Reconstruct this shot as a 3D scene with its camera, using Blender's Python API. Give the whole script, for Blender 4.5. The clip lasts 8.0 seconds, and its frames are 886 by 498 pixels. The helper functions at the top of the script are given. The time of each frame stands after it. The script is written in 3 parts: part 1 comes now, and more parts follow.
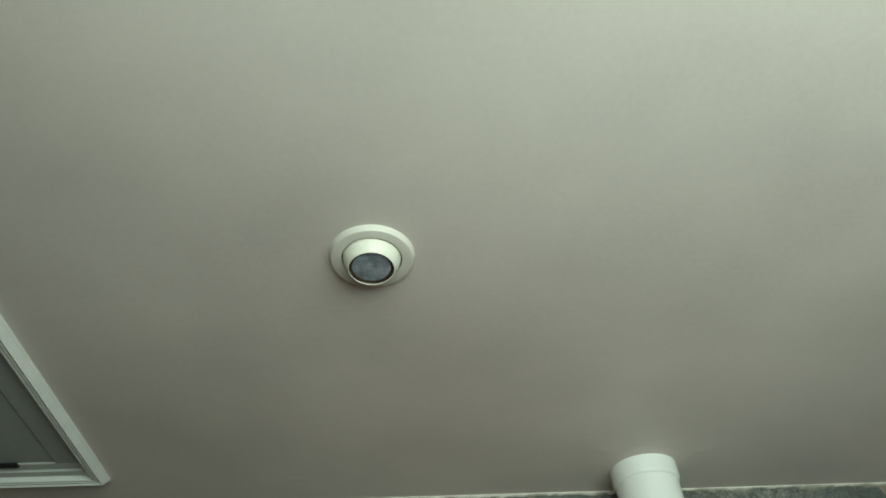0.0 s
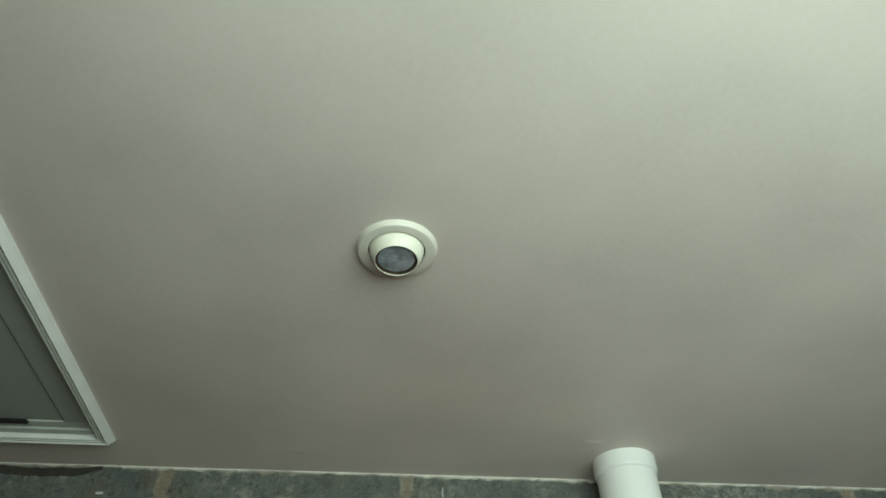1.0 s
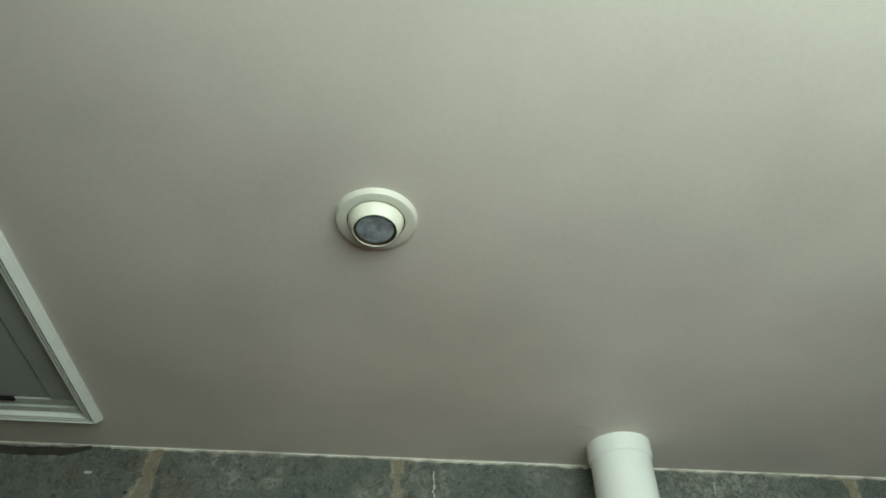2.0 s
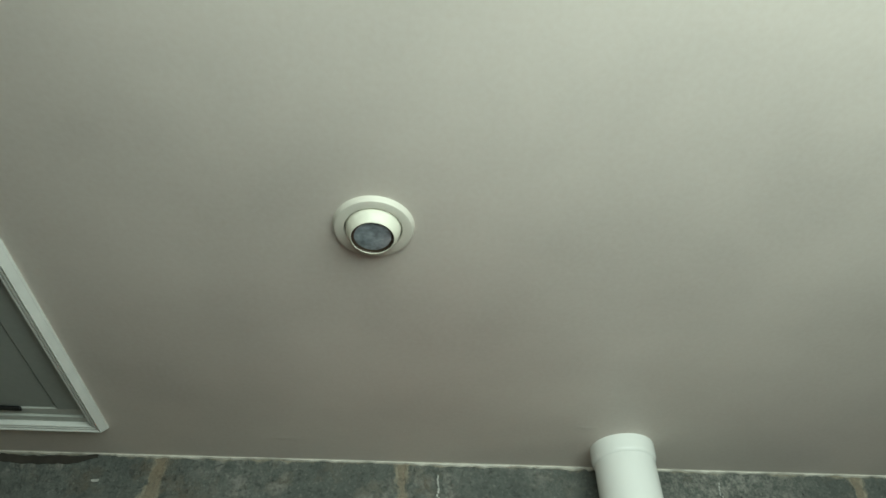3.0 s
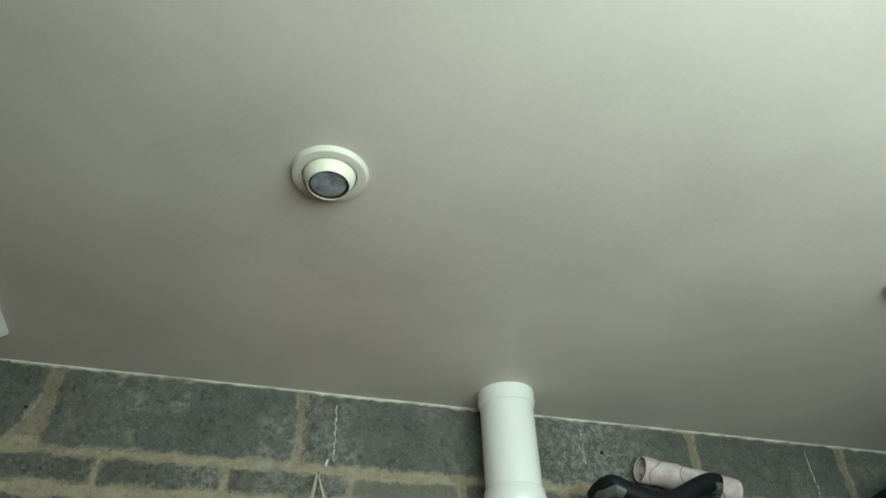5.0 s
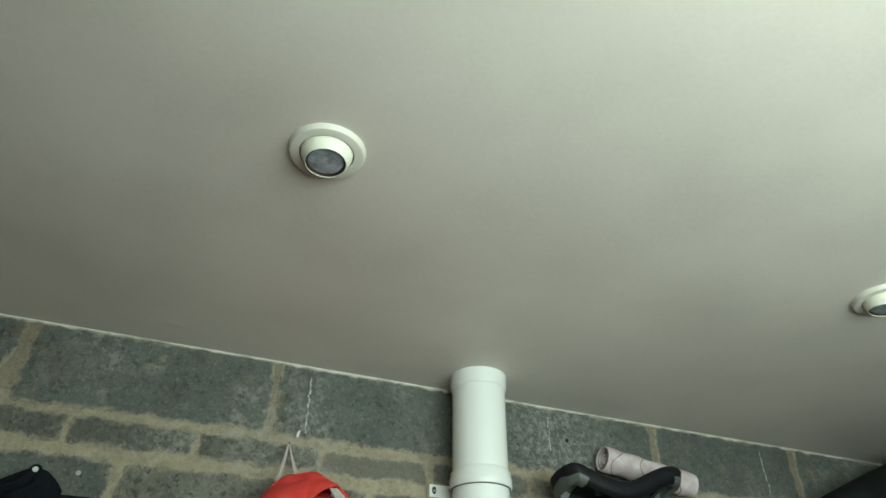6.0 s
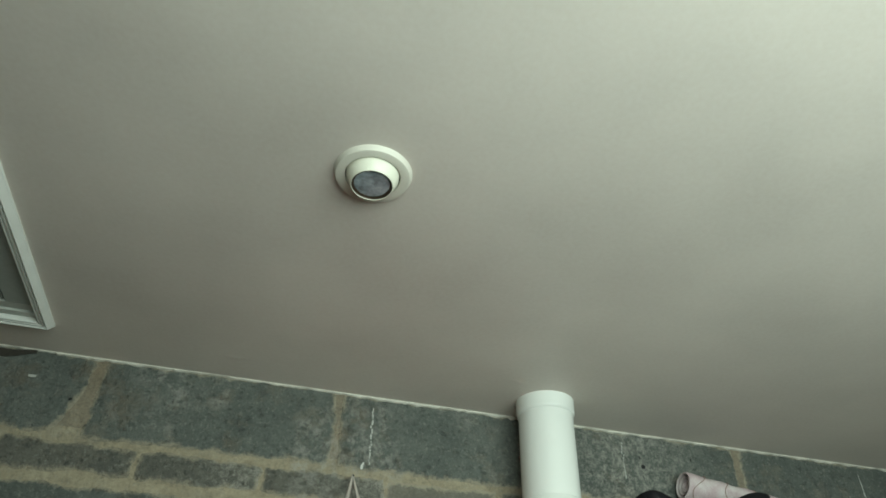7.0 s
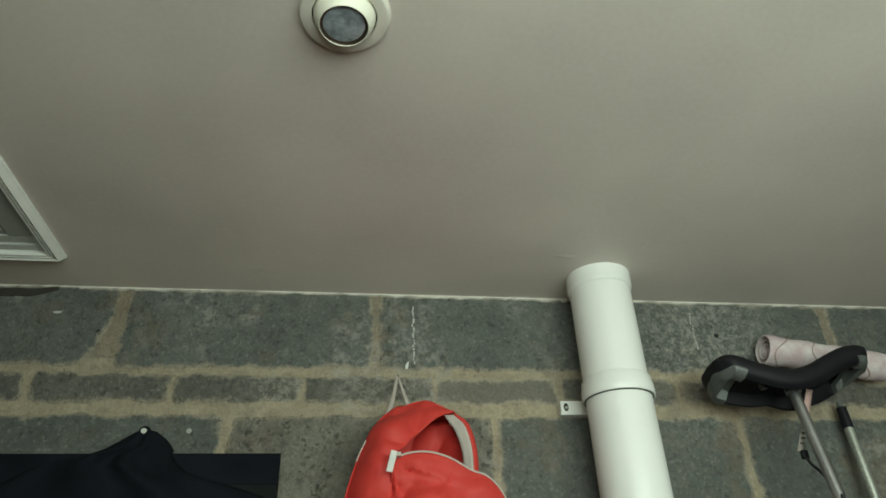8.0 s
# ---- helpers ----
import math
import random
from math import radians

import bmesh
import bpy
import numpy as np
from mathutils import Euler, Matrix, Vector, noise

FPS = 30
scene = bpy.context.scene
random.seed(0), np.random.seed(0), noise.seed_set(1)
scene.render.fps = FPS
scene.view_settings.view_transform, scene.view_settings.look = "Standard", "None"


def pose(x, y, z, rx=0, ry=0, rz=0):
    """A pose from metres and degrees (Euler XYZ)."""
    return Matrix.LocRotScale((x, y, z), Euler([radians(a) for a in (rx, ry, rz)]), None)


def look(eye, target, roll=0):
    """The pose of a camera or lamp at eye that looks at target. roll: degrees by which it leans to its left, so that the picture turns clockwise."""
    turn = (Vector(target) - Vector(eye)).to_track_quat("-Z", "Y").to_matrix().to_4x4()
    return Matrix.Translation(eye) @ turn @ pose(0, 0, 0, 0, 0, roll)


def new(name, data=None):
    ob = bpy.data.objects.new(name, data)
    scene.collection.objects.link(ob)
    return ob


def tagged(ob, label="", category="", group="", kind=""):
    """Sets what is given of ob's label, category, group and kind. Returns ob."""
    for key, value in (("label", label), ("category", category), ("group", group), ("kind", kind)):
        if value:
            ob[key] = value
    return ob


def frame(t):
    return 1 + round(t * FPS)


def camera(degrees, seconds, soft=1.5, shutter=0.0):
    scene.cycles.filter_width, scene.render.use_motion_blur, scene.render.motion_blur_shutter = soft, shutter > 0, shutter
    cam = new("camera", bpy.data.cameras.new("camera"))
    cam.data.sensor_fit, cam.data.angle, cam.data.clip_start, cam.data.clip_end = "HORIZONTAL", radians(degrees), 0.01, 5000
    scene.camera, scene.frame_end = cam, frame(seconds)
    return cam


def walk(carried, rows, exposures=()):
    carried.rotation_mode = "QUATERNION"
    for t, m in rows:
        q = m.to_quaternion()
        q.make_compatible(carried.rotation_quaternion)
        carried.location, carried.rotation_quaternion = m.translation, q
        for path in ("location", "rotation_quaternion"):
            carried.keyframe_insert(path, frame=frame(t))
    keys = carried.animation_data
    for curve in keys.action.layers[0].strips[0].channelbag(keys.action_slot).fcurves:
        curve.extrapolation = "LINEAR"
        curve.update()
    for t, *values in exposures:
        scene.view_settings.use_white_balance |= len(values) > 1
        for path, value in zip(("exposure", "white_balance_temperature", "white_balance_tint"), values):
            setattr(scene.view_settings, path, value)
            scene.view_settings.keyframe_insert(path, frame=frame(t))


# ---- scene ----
cam = camera(66.4, 8.0, soft=1.6)
PATH = [
    (0, (-0.013, 0.054, 1.846), (0.1, 1.466, 3.257), -3.8),
    (0.25, (-0.043, 0.026, 1.836), (0.112, 1.453, 3.228), -3.7),
    (0.5, (-0.072, -0.002, 1.825), (0.102, 1.438, 3.202), -3.5),
    (1, (-0.069, 0.01, 1.829), (0.11, 1.459, 3.197), -1.4),
    (1.5, (-0.041, 0.043, 1.817), (0.116, 1.498, 3.18), -0.4),
    (3, (-0.015, 0.034, 1.818), (0.105, 1.489, 3.185), -0.5),
    (3.5, (0.003, 0.023, 1.808), (0.186, 1.472, 3.175), -0.6),
    (4, (0.014, 0.015, 1.809), (0.269, 1.472, 3.156), -1.4),
    (4.5, (-0.044, -0.002, 1.792), (0.279, 1.474, 3.102), -1.4),
    (4.7, (-0.08, -0.009, 1.788), (0.316, 1.478, 3.065), -2.0),
    (5.8, (-0.138, -0.034, 1.788), (0.501, 1.479, 2.929), -0.6),
    (6, (-0.141, -0.027, 1.789), (0.447, 1.485, 2.959), 0.5),
    (6.5, (-0.143, -0.008, 1.792), (0.319, 1.517, 3.0), 2.2),
    (7, (-0.116, -0.002, 1.797), (0.275, 1.521, 3.032), 1.7),
    (7.5, (-0.053, 0.044, 1.786), (0.269, 1.645, 2.94), 2.4),
    (7.8, (-0.029, 0.098, 1.786), (0.224, 1.763, 2.868), 0.0),
    (8, (-0.022, 0.131, 1.79), (0.21, 1.804, 2.862), -2.3),
]
walk(cam, [(t, look(eye, target, roll)) for t, eye, target, roll in PATH],
     [(0, -0.11, 6410, 7.8), (0.5, 0.02, 6370, 6.8), (1.0, -0.02, 6390, 7.2), (1.5, -0.05, 6430, 8.3), (3.0, 0.02, 6420, 8.8), (3.5, 0.01, 6420, 8.8), (4.5, 0.03, 6360, 8.2),
      (6.0, 0.12, 6320, 7.4), (6.5, 0.07, 6340, 7.2), (7.0, 0.04, 6380, 7.2), (7.5, -0.11, 6530, 9.3), (8.0, -0.03, 6710, 10)])

WALL, CEIL = 1.25, 2.40          # inner face of the block wall, underside of the ceiling

# ---- light ----
world = bpy.data.worlds.new("world")
scene.world = world
world.use_nodes = True
sky = world.node_tree.nodes.new("ShaderNodeTexSky")
sky.sky_type, sky.sun_disc = "NISHITA", False
sky.sun_elevation, sky.sun_rotation = radians(40), radians(-30)
world.node_tree.nodes["Background"].inputs[1].default_value = 0.1
world.node_tree.links.new(sky.outputs[0], world.node_tree.nodes["Background"].inputs[0])
WIN = (-0.29, 1.15, 1.60, 2.35)   # window opening in the south wall: x0, x1, z0, z1
SOUTH, EAST, WEST = -0.29, 2.7, -1.7
lamp = new("window_daylight", bpy.data.lights.new("window_daylight", "AREA"))
lamp.data.shape, lamp.data.size, lamp.data.size_y = "RECTANGLE", WIN[1] - WIN[0] - 0.1, WIN[3] - WIN[2] - 0.1
lamp.data.energy, lamp.data.color = 19.0, (0.836, 1.0, 0.900)
lamp.matrix_world = look(((WIN[0] + WIN[1]) / 2, SOUTH - 0.06, (WIN[2] + WIN[3]) / 2), ((WIN[0] + WIN[1]) / 2, 2, (WIN[2] + WIN[3]) / 2))
scene.view_settings.exposure = 0.0


# ---- materials ----
def material(name, colour, rough=0.7, metal=0.0, vary=0.12, scale=6.0, fine=60.0, bump=0.15, dist=0.002, tint=None, spread=0.0, spec=0.5, waves=0.0, strokes=0.0):
    """A surface with broad stains, fine grain and relief. tint: a second colour that the broad noise mixes in. spread: change from piece to piece."""
    m = bpy.data.materials.new(name)
    m.use_nodes = True
    n, l = m.node_tree.nodes, m.node_tree.links
    b = n["Principled BSDF"]
    b.inputs["Roughness"].default_value, b.inputs["Metallic"].default_value = rough, metal
    b.inputs["Specular IOR Level"].default_value = spec
    co = n.new("ShaderNodeTexCoord")
    big, small = n.new("ShaderNodeTexNoise"), n.new("ShaderNodeTexNoise")
    big.inputs["Scale"].default_value, big.inputs["Detail"].default_value = scale, 5
    small.inputs["Scale"].default_value, small.inputs["Detail"].default_value = fine, 4
    geo = n.new("ShaderNodeNewGeometry")
    l.new(geo.outputs["Position"], big.inputs["Vector"]), l.new(geo.outputs["Position"], small.inputs["Vector"])
    ramp = n.new("ShaderNodeValToRGB")
    c2 = tint or [c * (1 - 2 * vary) for c in colour]
    ramp.color_ramp.elements[0].color, ramp.color_ramp.elements[1].color = (*colour, 1), (*c2, 1)
    ramp.color_ramp.elements[0].position, ramp.color_ramp.elements[1].position = 0.35, 0.7
    l.new(big.outputs["Fac"], ramp.inputs["Fac"])
    mul = n.new("ShaderNodeMixRGB")
    mul.blend_type, mul.inputs["Fac"].default_value = "OVERLAY", min(1.0, vary * 2)
    l.new(ramp.outputs["Color"], mul.inputs["Color1"]), l.new(small.outputs["Fac"], mul.inputs["Color2"])
    out = mul.outputs["Color"]
    if spread:
        info, hsv = n.new("ShaderNodeObjectInfo"), n.new("ShaderNodeHueSaturation")
        rng = n.new("ShaderNodeMapRange")
        rng.inputs["To Min"].default_value, rng.inputs["To Max"].default_value = 1 - spread, 1 + spread
        l.new(info.outputs["Random"], rng.inputs["Value"]), l.new(rng.outputs["Result"], hsv.inputs["Value"])
        l.new(out, hsv.inputs["Color"])
        out = hsv.outputs["Color"]
    l.new(out, b.inputs["Base Color"])
    if bump:
        bp = n.new("ShaderNodeBump")
        bp.inputs["Strength"].default_value, bp.inputs["Distance"].default_value = bump, dist
        l.new(small.outputs["Fac"], bp.inputs["Height"]), l.new(bp.outputs["Normal"], b.inputs["Normal"])
        if waves:
            wn, wb = n.new("ShaderNodeTexNoise"), n.new("ShaderNodeBump")
            wn.inputs["Scale"].default_value, wn.inputs["Detail"].default_value, wn.inputs["Distortion"].default_value = 5.0, 0.6, 0.0
            l.new(geo.outputs["Position"], wn.inputs["Vector"]), l.new(wn.outputs["Fac"], wb.inputs["Height"])
            wb.inputs["Strength"].default_value, wb.inputs["Distance"].default_value = 1.0, waves
            l.new(wb.outputs["Normal"], bp.inputs["Normal"])
            if strokes:
                mp, sn, sb = n.new("ShaderNodeMapping"), n.new("ShaderNodeTexNoise"), n.new("ShaderNodeBump")
                mp.inputs["Rotation"].default_value, mp.inputs["Scale"].default_value = (0, 0, 0.12), (2.2, 17.0, 1.0)
                sn.inputs["Scale"].default_value, sn.inputs["Detail"].default_value, sn.inputs["Distortion"].default_value = 1.0, 3.0, 0.6
                l.new(geo.outputs["Position"], mp.inputs["Vector"]), l.new(mp.outputs["Vector"], sn.inputs["Vector"]), l.new(sn.outputs["Fac"], sb.inputs["Height"])
                sb.inputs["Strength"].default_value, sb.inputs["Distance"].default_value = 1.0, strokes
                l.new(sb.outputs["Normal"], wb.inputs["Normal"])
    return m


M_CEIL = material("ceiling_paint", (0.750, 0.679, 0.620), 0.5, vary=0.06, scale=4.5, fine=140, bump=0.07, dist=0.001, waves=0.0020, strokes=0.0005)
# Warm browns of the unseen walls and floor, chosen to tint the bounced light.
M_PLASTER = material("plaster", (0.44, 0.35, 0.26), 0.8, vary=0.06, scale=3, fine=60, bump=0.1)
M_FLOOR = material("warm_bounce_floor", (0.30, 0.20, 0.12), 0.5, vary=0.15, scale=4, fine=50)


def block_material(name, colour, second, worn=1.0, spatter=None, wide=0.23, smudge=0.0):
    """Concrete block: two greys, sandy smears of mortar, pits with their shade in the colour, and pale specks."""
    m = material(name, colour, 0.95, vary=0.16, scale=18, fine=200, bump=0.0, tint=second, spread=0.10)
    n, l = m.node_tree.nodes, m.node_tree.links
    b = n["Principled BSDF"]
    base = b.inputs["Base Color"].links[0].from_socket
    geo = n.new("ShaderNodeNewGeometry")

    def field(scale, detail, lo, hi, rough=0.6):
        t, r = n.new("ShaderNodeTexNoise"), n.new("ShaderNodeMapRange")
        t.inputs["Scale"].default_value, t.inputs["Detail"].default_value, t.inputs["Roughness"].default_value = scale, detail, rough
        r.inputs["From Min"].default_value, r.inputs["From Max"].default_value = lo, hi
        l.new(geo.outputs["Position"], t.inputs["Vector"]), l.new(t.outputs["Fac"], r.inputs["Value"])
        return r.outputs["Result"]

    def layer(colour, fac, under, amount):
        k, x = n.new("ShaderNodeMath"), n.new("ShaderNodeMixRGB")
        k.operation, k.inputs[1].default_value = "MULTIPLY", amount
        l.new(fac, k.inputs[0]), l.new(k.outputs[0], x.inputs["Fac"]), l.new(under, x.inputs["Color1"])
        x.inputs["Color2"].default_value = (*colour, 1)
        return x.outputs["Color"]

    out = layer((0.25, 0.225, 0.175), field(9, 8, 0.54, 0.66, 0.75), base, 0.55)
    edge = n.new("ShaderNodeAttribute")
    edge.attribute_name = "smear"
    add, mr = n.new("ShaderNodeMath"), n.new("ShaderNodeMapRange")
    add.operation = "ADD"
    l.new(edge.outputs["Fac"], add.inputs[0]), l.new(field(42, 8, 0.2, 0.8, 0.75), add.inputs[1])
    mr.inputs["From Min"].default_value, mr.inputs["From Max"].default_value = 1.05, 1.36
    l.new(add.outputs[0], mr.inputs["Value"])
    out = layer((0.36, 0.36, 0.32), field(150, 5, 0.57, 0.66), out, 0.45 * worn)
    out = layer((0.39, 0.345, 0.260), mr.outputs["Result"], out, 0.85)
    # Dark mottling that deepens the look of shaded pits by colour.
    out = layer((0.065, 0.072, 0.067), field(58, 7, 0.50, 0.64, 0.75), out, 0.50 * worn)
    out = layer((0.19, 0.14, 0.09), field(7, 6, 0.54, 0.68, 0.7), out, 0.55)
    bloom = n.new("ShaderNodeMath")
    bloom.operation = "MULTIPLY"
    l.new(field(4.5, 3, 0.50, 0.62), bloom.inputs[0]), l.new(field(55, 7, 0.46, 0.62, 0.75), bloom.inputs[1])
    out = layer((0.42, 0.41, 0.37), bloom.outputs[0], out, 0.55)
    if smudge:
        out = layer((0.15, 0.118, 0.080), field(24, 6, 0.57, 0.68, 0.65), out, smudge)
        out = layer((0.46, 0.42, 0.33), field(13, 7, 0.56, 0.70, 0.7), out, smudge * 0.8)
    if spatter:
        far, near, k = n.new("ShaderNodeVectorMath"), n.new("ShaderNodeMapRange"), n.new("ShaderNodeMath")
        far.operation, far.inputs[1].default_value, k.operation = "DISTANCE", spatter, "MULTIPLY"
        near.inputs["From Min"].default_value, near.inputs["From Max"].default_value = wide, wide * 0.26
        l.new(geo.outputs["Position"], far.inputs[0]), l.new(far.outputs["Value"], near.inputs["Value"])
        l.new(near.outputs["Result"], k.inputs[0]), l.new(field(95, 8, 0.46, 0.62, 0.8), k.inputs[1])
        out = layer((0.41, 0.395, 0.345), k.outputs[0], out, 0.8)
    pits = field(90, 5, 0.575, 0.675, 0.65)
    # Near-black where the relief sinks: pit shade put into the colour.
    out = layer((0.045, 0.047, 0.044), pits, out, 0.48 * worn)
    l.new(out, b.inputs["Base Color"])
    h, bp = n.new("ShaderNodeMath"), n.new("ShaderNodeBump")
    h.operation = "SUBTRACT"
    l.new(field(130, 6, 0.3, 0.7, 0.7), h.inputs[0]), l.new(pits, h.inputs[1])
    bp.inputs["Strength"].default_value, bp.inputs["Distance"].default_value = 0.9 * worn, 0.004
    l.new(h.outputs[0], bp.inputs["Height"]), l.new(bp.outputs["Normal"], b.inputs["Normal"])
    return m


M_MORTAR = block_material("mortar", (0.395, 0.338, 0.240), (0.305, 0.258, 0.180), 0.5, smudge=0.5)
M_JOINT = block_material("brown_mortar", (0.290, 0.245, 0.180), (0.220, 0.183, 0.134), 0.5, smudge=0.4)
M_BLOCK = block_material("concrete_block", (0.150, 0.162, 0.145), (0.106, 0.119, 0.109), 0.75, spatter=(0.62, 1.25, 2.310))
M_PALE = block_material("pale_concrete_block", (0.290, 0.280, 0.228), (0.190, 0.185, 0.155))
M_BRICK = block_material("concrete_brick", (0.172, 0.166, 0.140), (0.130, 0.128, 0.112), 0.8, spatter=(-0.150, 1.25, 2.215), wide=0.085)
M_SMEARED = block_material("smeared_concrete_brick", (0.172, 0.166, 0.140), (0.130, 0.128, 0.112), 0.8, spatter=(0.088, 1.25, 2.222), wide=0.11)
M_TAN = block_material("tan_concrete_brick", (0.178, 0.166, 0.136), (0.146, 0.138, 0.114), 0.3)
M_PIPE = material("white_plastic", (0.88, 0.89, 0.855), 0.25, vary=0.02, scale=5, fine=30, bump=0.0)
M_TRIM = material("white_gloss_paint", (0.86, 0.87, 0.83), 0.3, vary=0.04, scale=20, fine=120, bump=0.1, dist=0.0006)
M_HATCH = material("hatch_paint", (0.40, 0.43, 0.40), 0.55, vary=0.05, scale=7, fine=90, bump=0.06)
# White dimmed in the colour for the grazing light on the hatch head strips.
M_STRIP = material("dimmed_white_paint", (0.60, 0.62, 0.575), 0.5, vary=0.08, scale=20, fine=120, bump=0.1, dist=0.0006)
M_LAMP = material("cream_enamel", (0.84, 0.82, 0.70), 0.35, vary=0.02, scale=30, fine=200, bump=0.0)
M_RED = material("red_nylon", (0.64, 0.042, 0.032), 0.65, vary=0.10, scale=9, fine=500, bump=0.12, dist=0.0006)
M_WEB = material("white_webbing", (0.52, 0.465, 0.42), 0.8, vary=0.08, scale=40, fine=700, bump=0.4, dist=0.0008)
M_NAVY = material("navy_cloth", (0.009, 0.011, 0.016), 0.9, vary=0.2, scale=14, fine=600, bump=0.3, dist=0.001, spec=0.12)
M_BLACKCLOTH = material("black_cloth", (0.013, 0.016, 0.016), 0.8, vary=0.2, scale=12, fine=500, bump=0.3, dist=0.001, spec=0.12)
M_RUBBER = material("black_rubber", (0.010, 0.010, 0.013), 0.5, vary=0.15, scale=25, fine=400, bump=0.15, dist=0.0005, spec=0.25)
M_GREY = material("grey_rubber", (0.112, 0.122, 0.115), 0.40, vary=0.15, scale=30, fine=300, bump=0.1, dist=0.0005)
M_STEEL = material("brushed_aluminium", (0.42, 0.42, 0.42), 0.34, metal=0.9, vary=0.1, scale=12, fine=200, bump=0.06, dist=0.0004)
M_ZINC = material("worn_zinc", (0.50, 0.52, 0.46), 0.4, metal=0.7, vary=0.2, scale=16, fine=200, bump=0.1, dist=0.0005)
M_PINK = material("pink_fabric", (0.54, 0.41, 0.43), 0.9, vary=0.14, scale=34, fine=350, bump=0.3, dist=0.001, tint=(0.70, 0.64, 0.63))
M_SEAM = material("brown_thread", (0.38, 0.27, 0.235), 0.9, vary=0.1, scale=30, fine=200, bump=0.0)
M_TAG = material("pink_label", (0.60, 0.40, 0.36), 0.7, vary=0.08, scale=30, fine=200, bump=0.05)
M_CHALK = material("chalk", (0.74, 0.74, 0.70), 1.0, vary=0.1, scale=60, fine=400, bump=0.3, dist=0.0005)
M_DUST = material("chalk_dust", (0.58, 0.58, 0.54), 1.0, vary=0.15, scale=60, fine=400, bump=0.3, dist=0.0005)
M_SKIM = material("skim_plaster", (0.74, 0.71, 0.63), 0.9, vary=0.1, scale=40, fine=300, bump=0.3, dist=0.0005)
# Near-black brown for the shade inside the gap at the wall top.
M_GAP = material("shadow_gap", (0.052, 0.045, 0.036), 0.9, vary=0.2, scale=20, fine=120, bump=0.4, dist=0.002)
M_SEAL = material("grey_seal", (0.09, 0.095, 0.09), 0.6, vary=0.1, scale=40, fine=200, bump=0.0)
M_RING = material("yellowed_enamel", (0.74, 0.705, 0.625), 0.4, vary=0.02, scale=30, fine=200, bump=0.0)
# Black of small parts; also stands for the darkness in holes and gaps.
M_DARK = material("black_parts_and_gaps", (0.012, 0.012, 0.013), 0.5, vary=0.1, scale=20, fine=200, bump=0.1, dist=0.0005)


# ---- building helpers ----
def finish(bm, name, mat, smooth=False):
    bmesh.ops.recalc_face_normals(bm, faces=bm.faces)
    me = bpy.data.meshes.new(name)
    bm.to_mesh(me)
    bm.free()
    me.materials.append(mat)
    if smooth:
        me.polygons.foreach_set("use_smooth", [True] * len(me.polygons))
        me.set_sharp_from_angle(angle=radians(40))
    return me


def part(name, bm, mat, parent=None, label="", smooth=False):
    ob = new(name, finish(bm, name, mat, smooth))
    ob.parent = parent
    return tagged(ob, label)


def thing(name, place, label, category, group="", kind=""):
    ob = new(name)
    ob.empty_display_size = 0.05
    ob.location = place
    return tagged(ob, label, category, group, kind)


def box(x0, x1, y0, y1, z0, z1, bevel=0.0, bm=None):
    bm = bm or bmesh.new()
    made = bmesh.ops.create_cube(bm, size=1, matrix=Matrix.Translation(((x0 + x1) / 2, (y0 + y1) / 2, (z0 + z1) / 2)) @ Matrix.Diagonal((x1 - x0, y1 - y0, z1 - z0, 1)))
    if bevel:
        edges = list({e for v in made["verts"] for e in v.link_edges})
        bmesh.ops.bevel(bm, geom=edges, offset=bevel, segments=2, affect="EDGES", profile=0.5)
    return bm


def lathe(profile, seg=48, at=Matrix(), bm=None, close=False):
    """Turns (radius, height) pairs about z."""
    bm = bm or bmesh.new()
    rings = []
    for r, z in profile:
        if r < 1e-6:
            rings.append([bm.verts.new(at @ Vector((0, 0, z)))])
        else:
            rings.append([bm.verts.new(at @ Vector((r * math.cos(2 * math.pi * i / seg), r * math.sin(2 * math.pi * i / seg), z))) for i in range(seg)])
    pairs = list(zip(rings, rings[1:])) + ([(rings[-1], rings[0])] if close else [])
    for a, b in pairs:
        for i in range(seg):
            j = (i + 1) % seg
            q = [a[i % len(a)], a[j % len(a)], b[j % len(b)], b[i % len(b)]]
            q = list(dict.fromkeys(q))
            if len(q) > 2:
                bm.faces.new(q)
    return bm


def loft(rows, closed=False, bm=None, caps=False):
    """A skin over rows of points; closed: each row is a ring."""
    bm = bm or bmesh.new()
    v = [[bm.verts.new(p) for p in row] for row in rows]
    n = len(v[0])
    for a, b in zip(v, v[1:]):
        for i in range(n if closed else n - 1):
            j = (i + 1) % n
            bm.faces.new((a[i], a[j], b[j], b[i]))
    if caps:
        bm.faces.new(v[0]), bm.faces.new(v[-1][::-1])
    return bm


def smooth_line(points, n):
    """n points on a Catmull-Rom line through the given ones."""
    p = [Vector(q) for q in points]
    p = [2 * p[0] - p[1], *p, 2 * p[-1] - p[-2]]
    out = []
    for i in range(n):
        t = i / (n - 1) * (len(p) - 3)
        k = min(int(t), len(p) - 4)
        t -= k
        a, b, c, d = p[k:k + 4]
        out.append(0.5 * ((2 * b) + (c - a) * t + (2 * a - 5 * b + 4 * c - d) * t * t + (3 * b - a - 3 * c + d) * t ** 3))
    return out


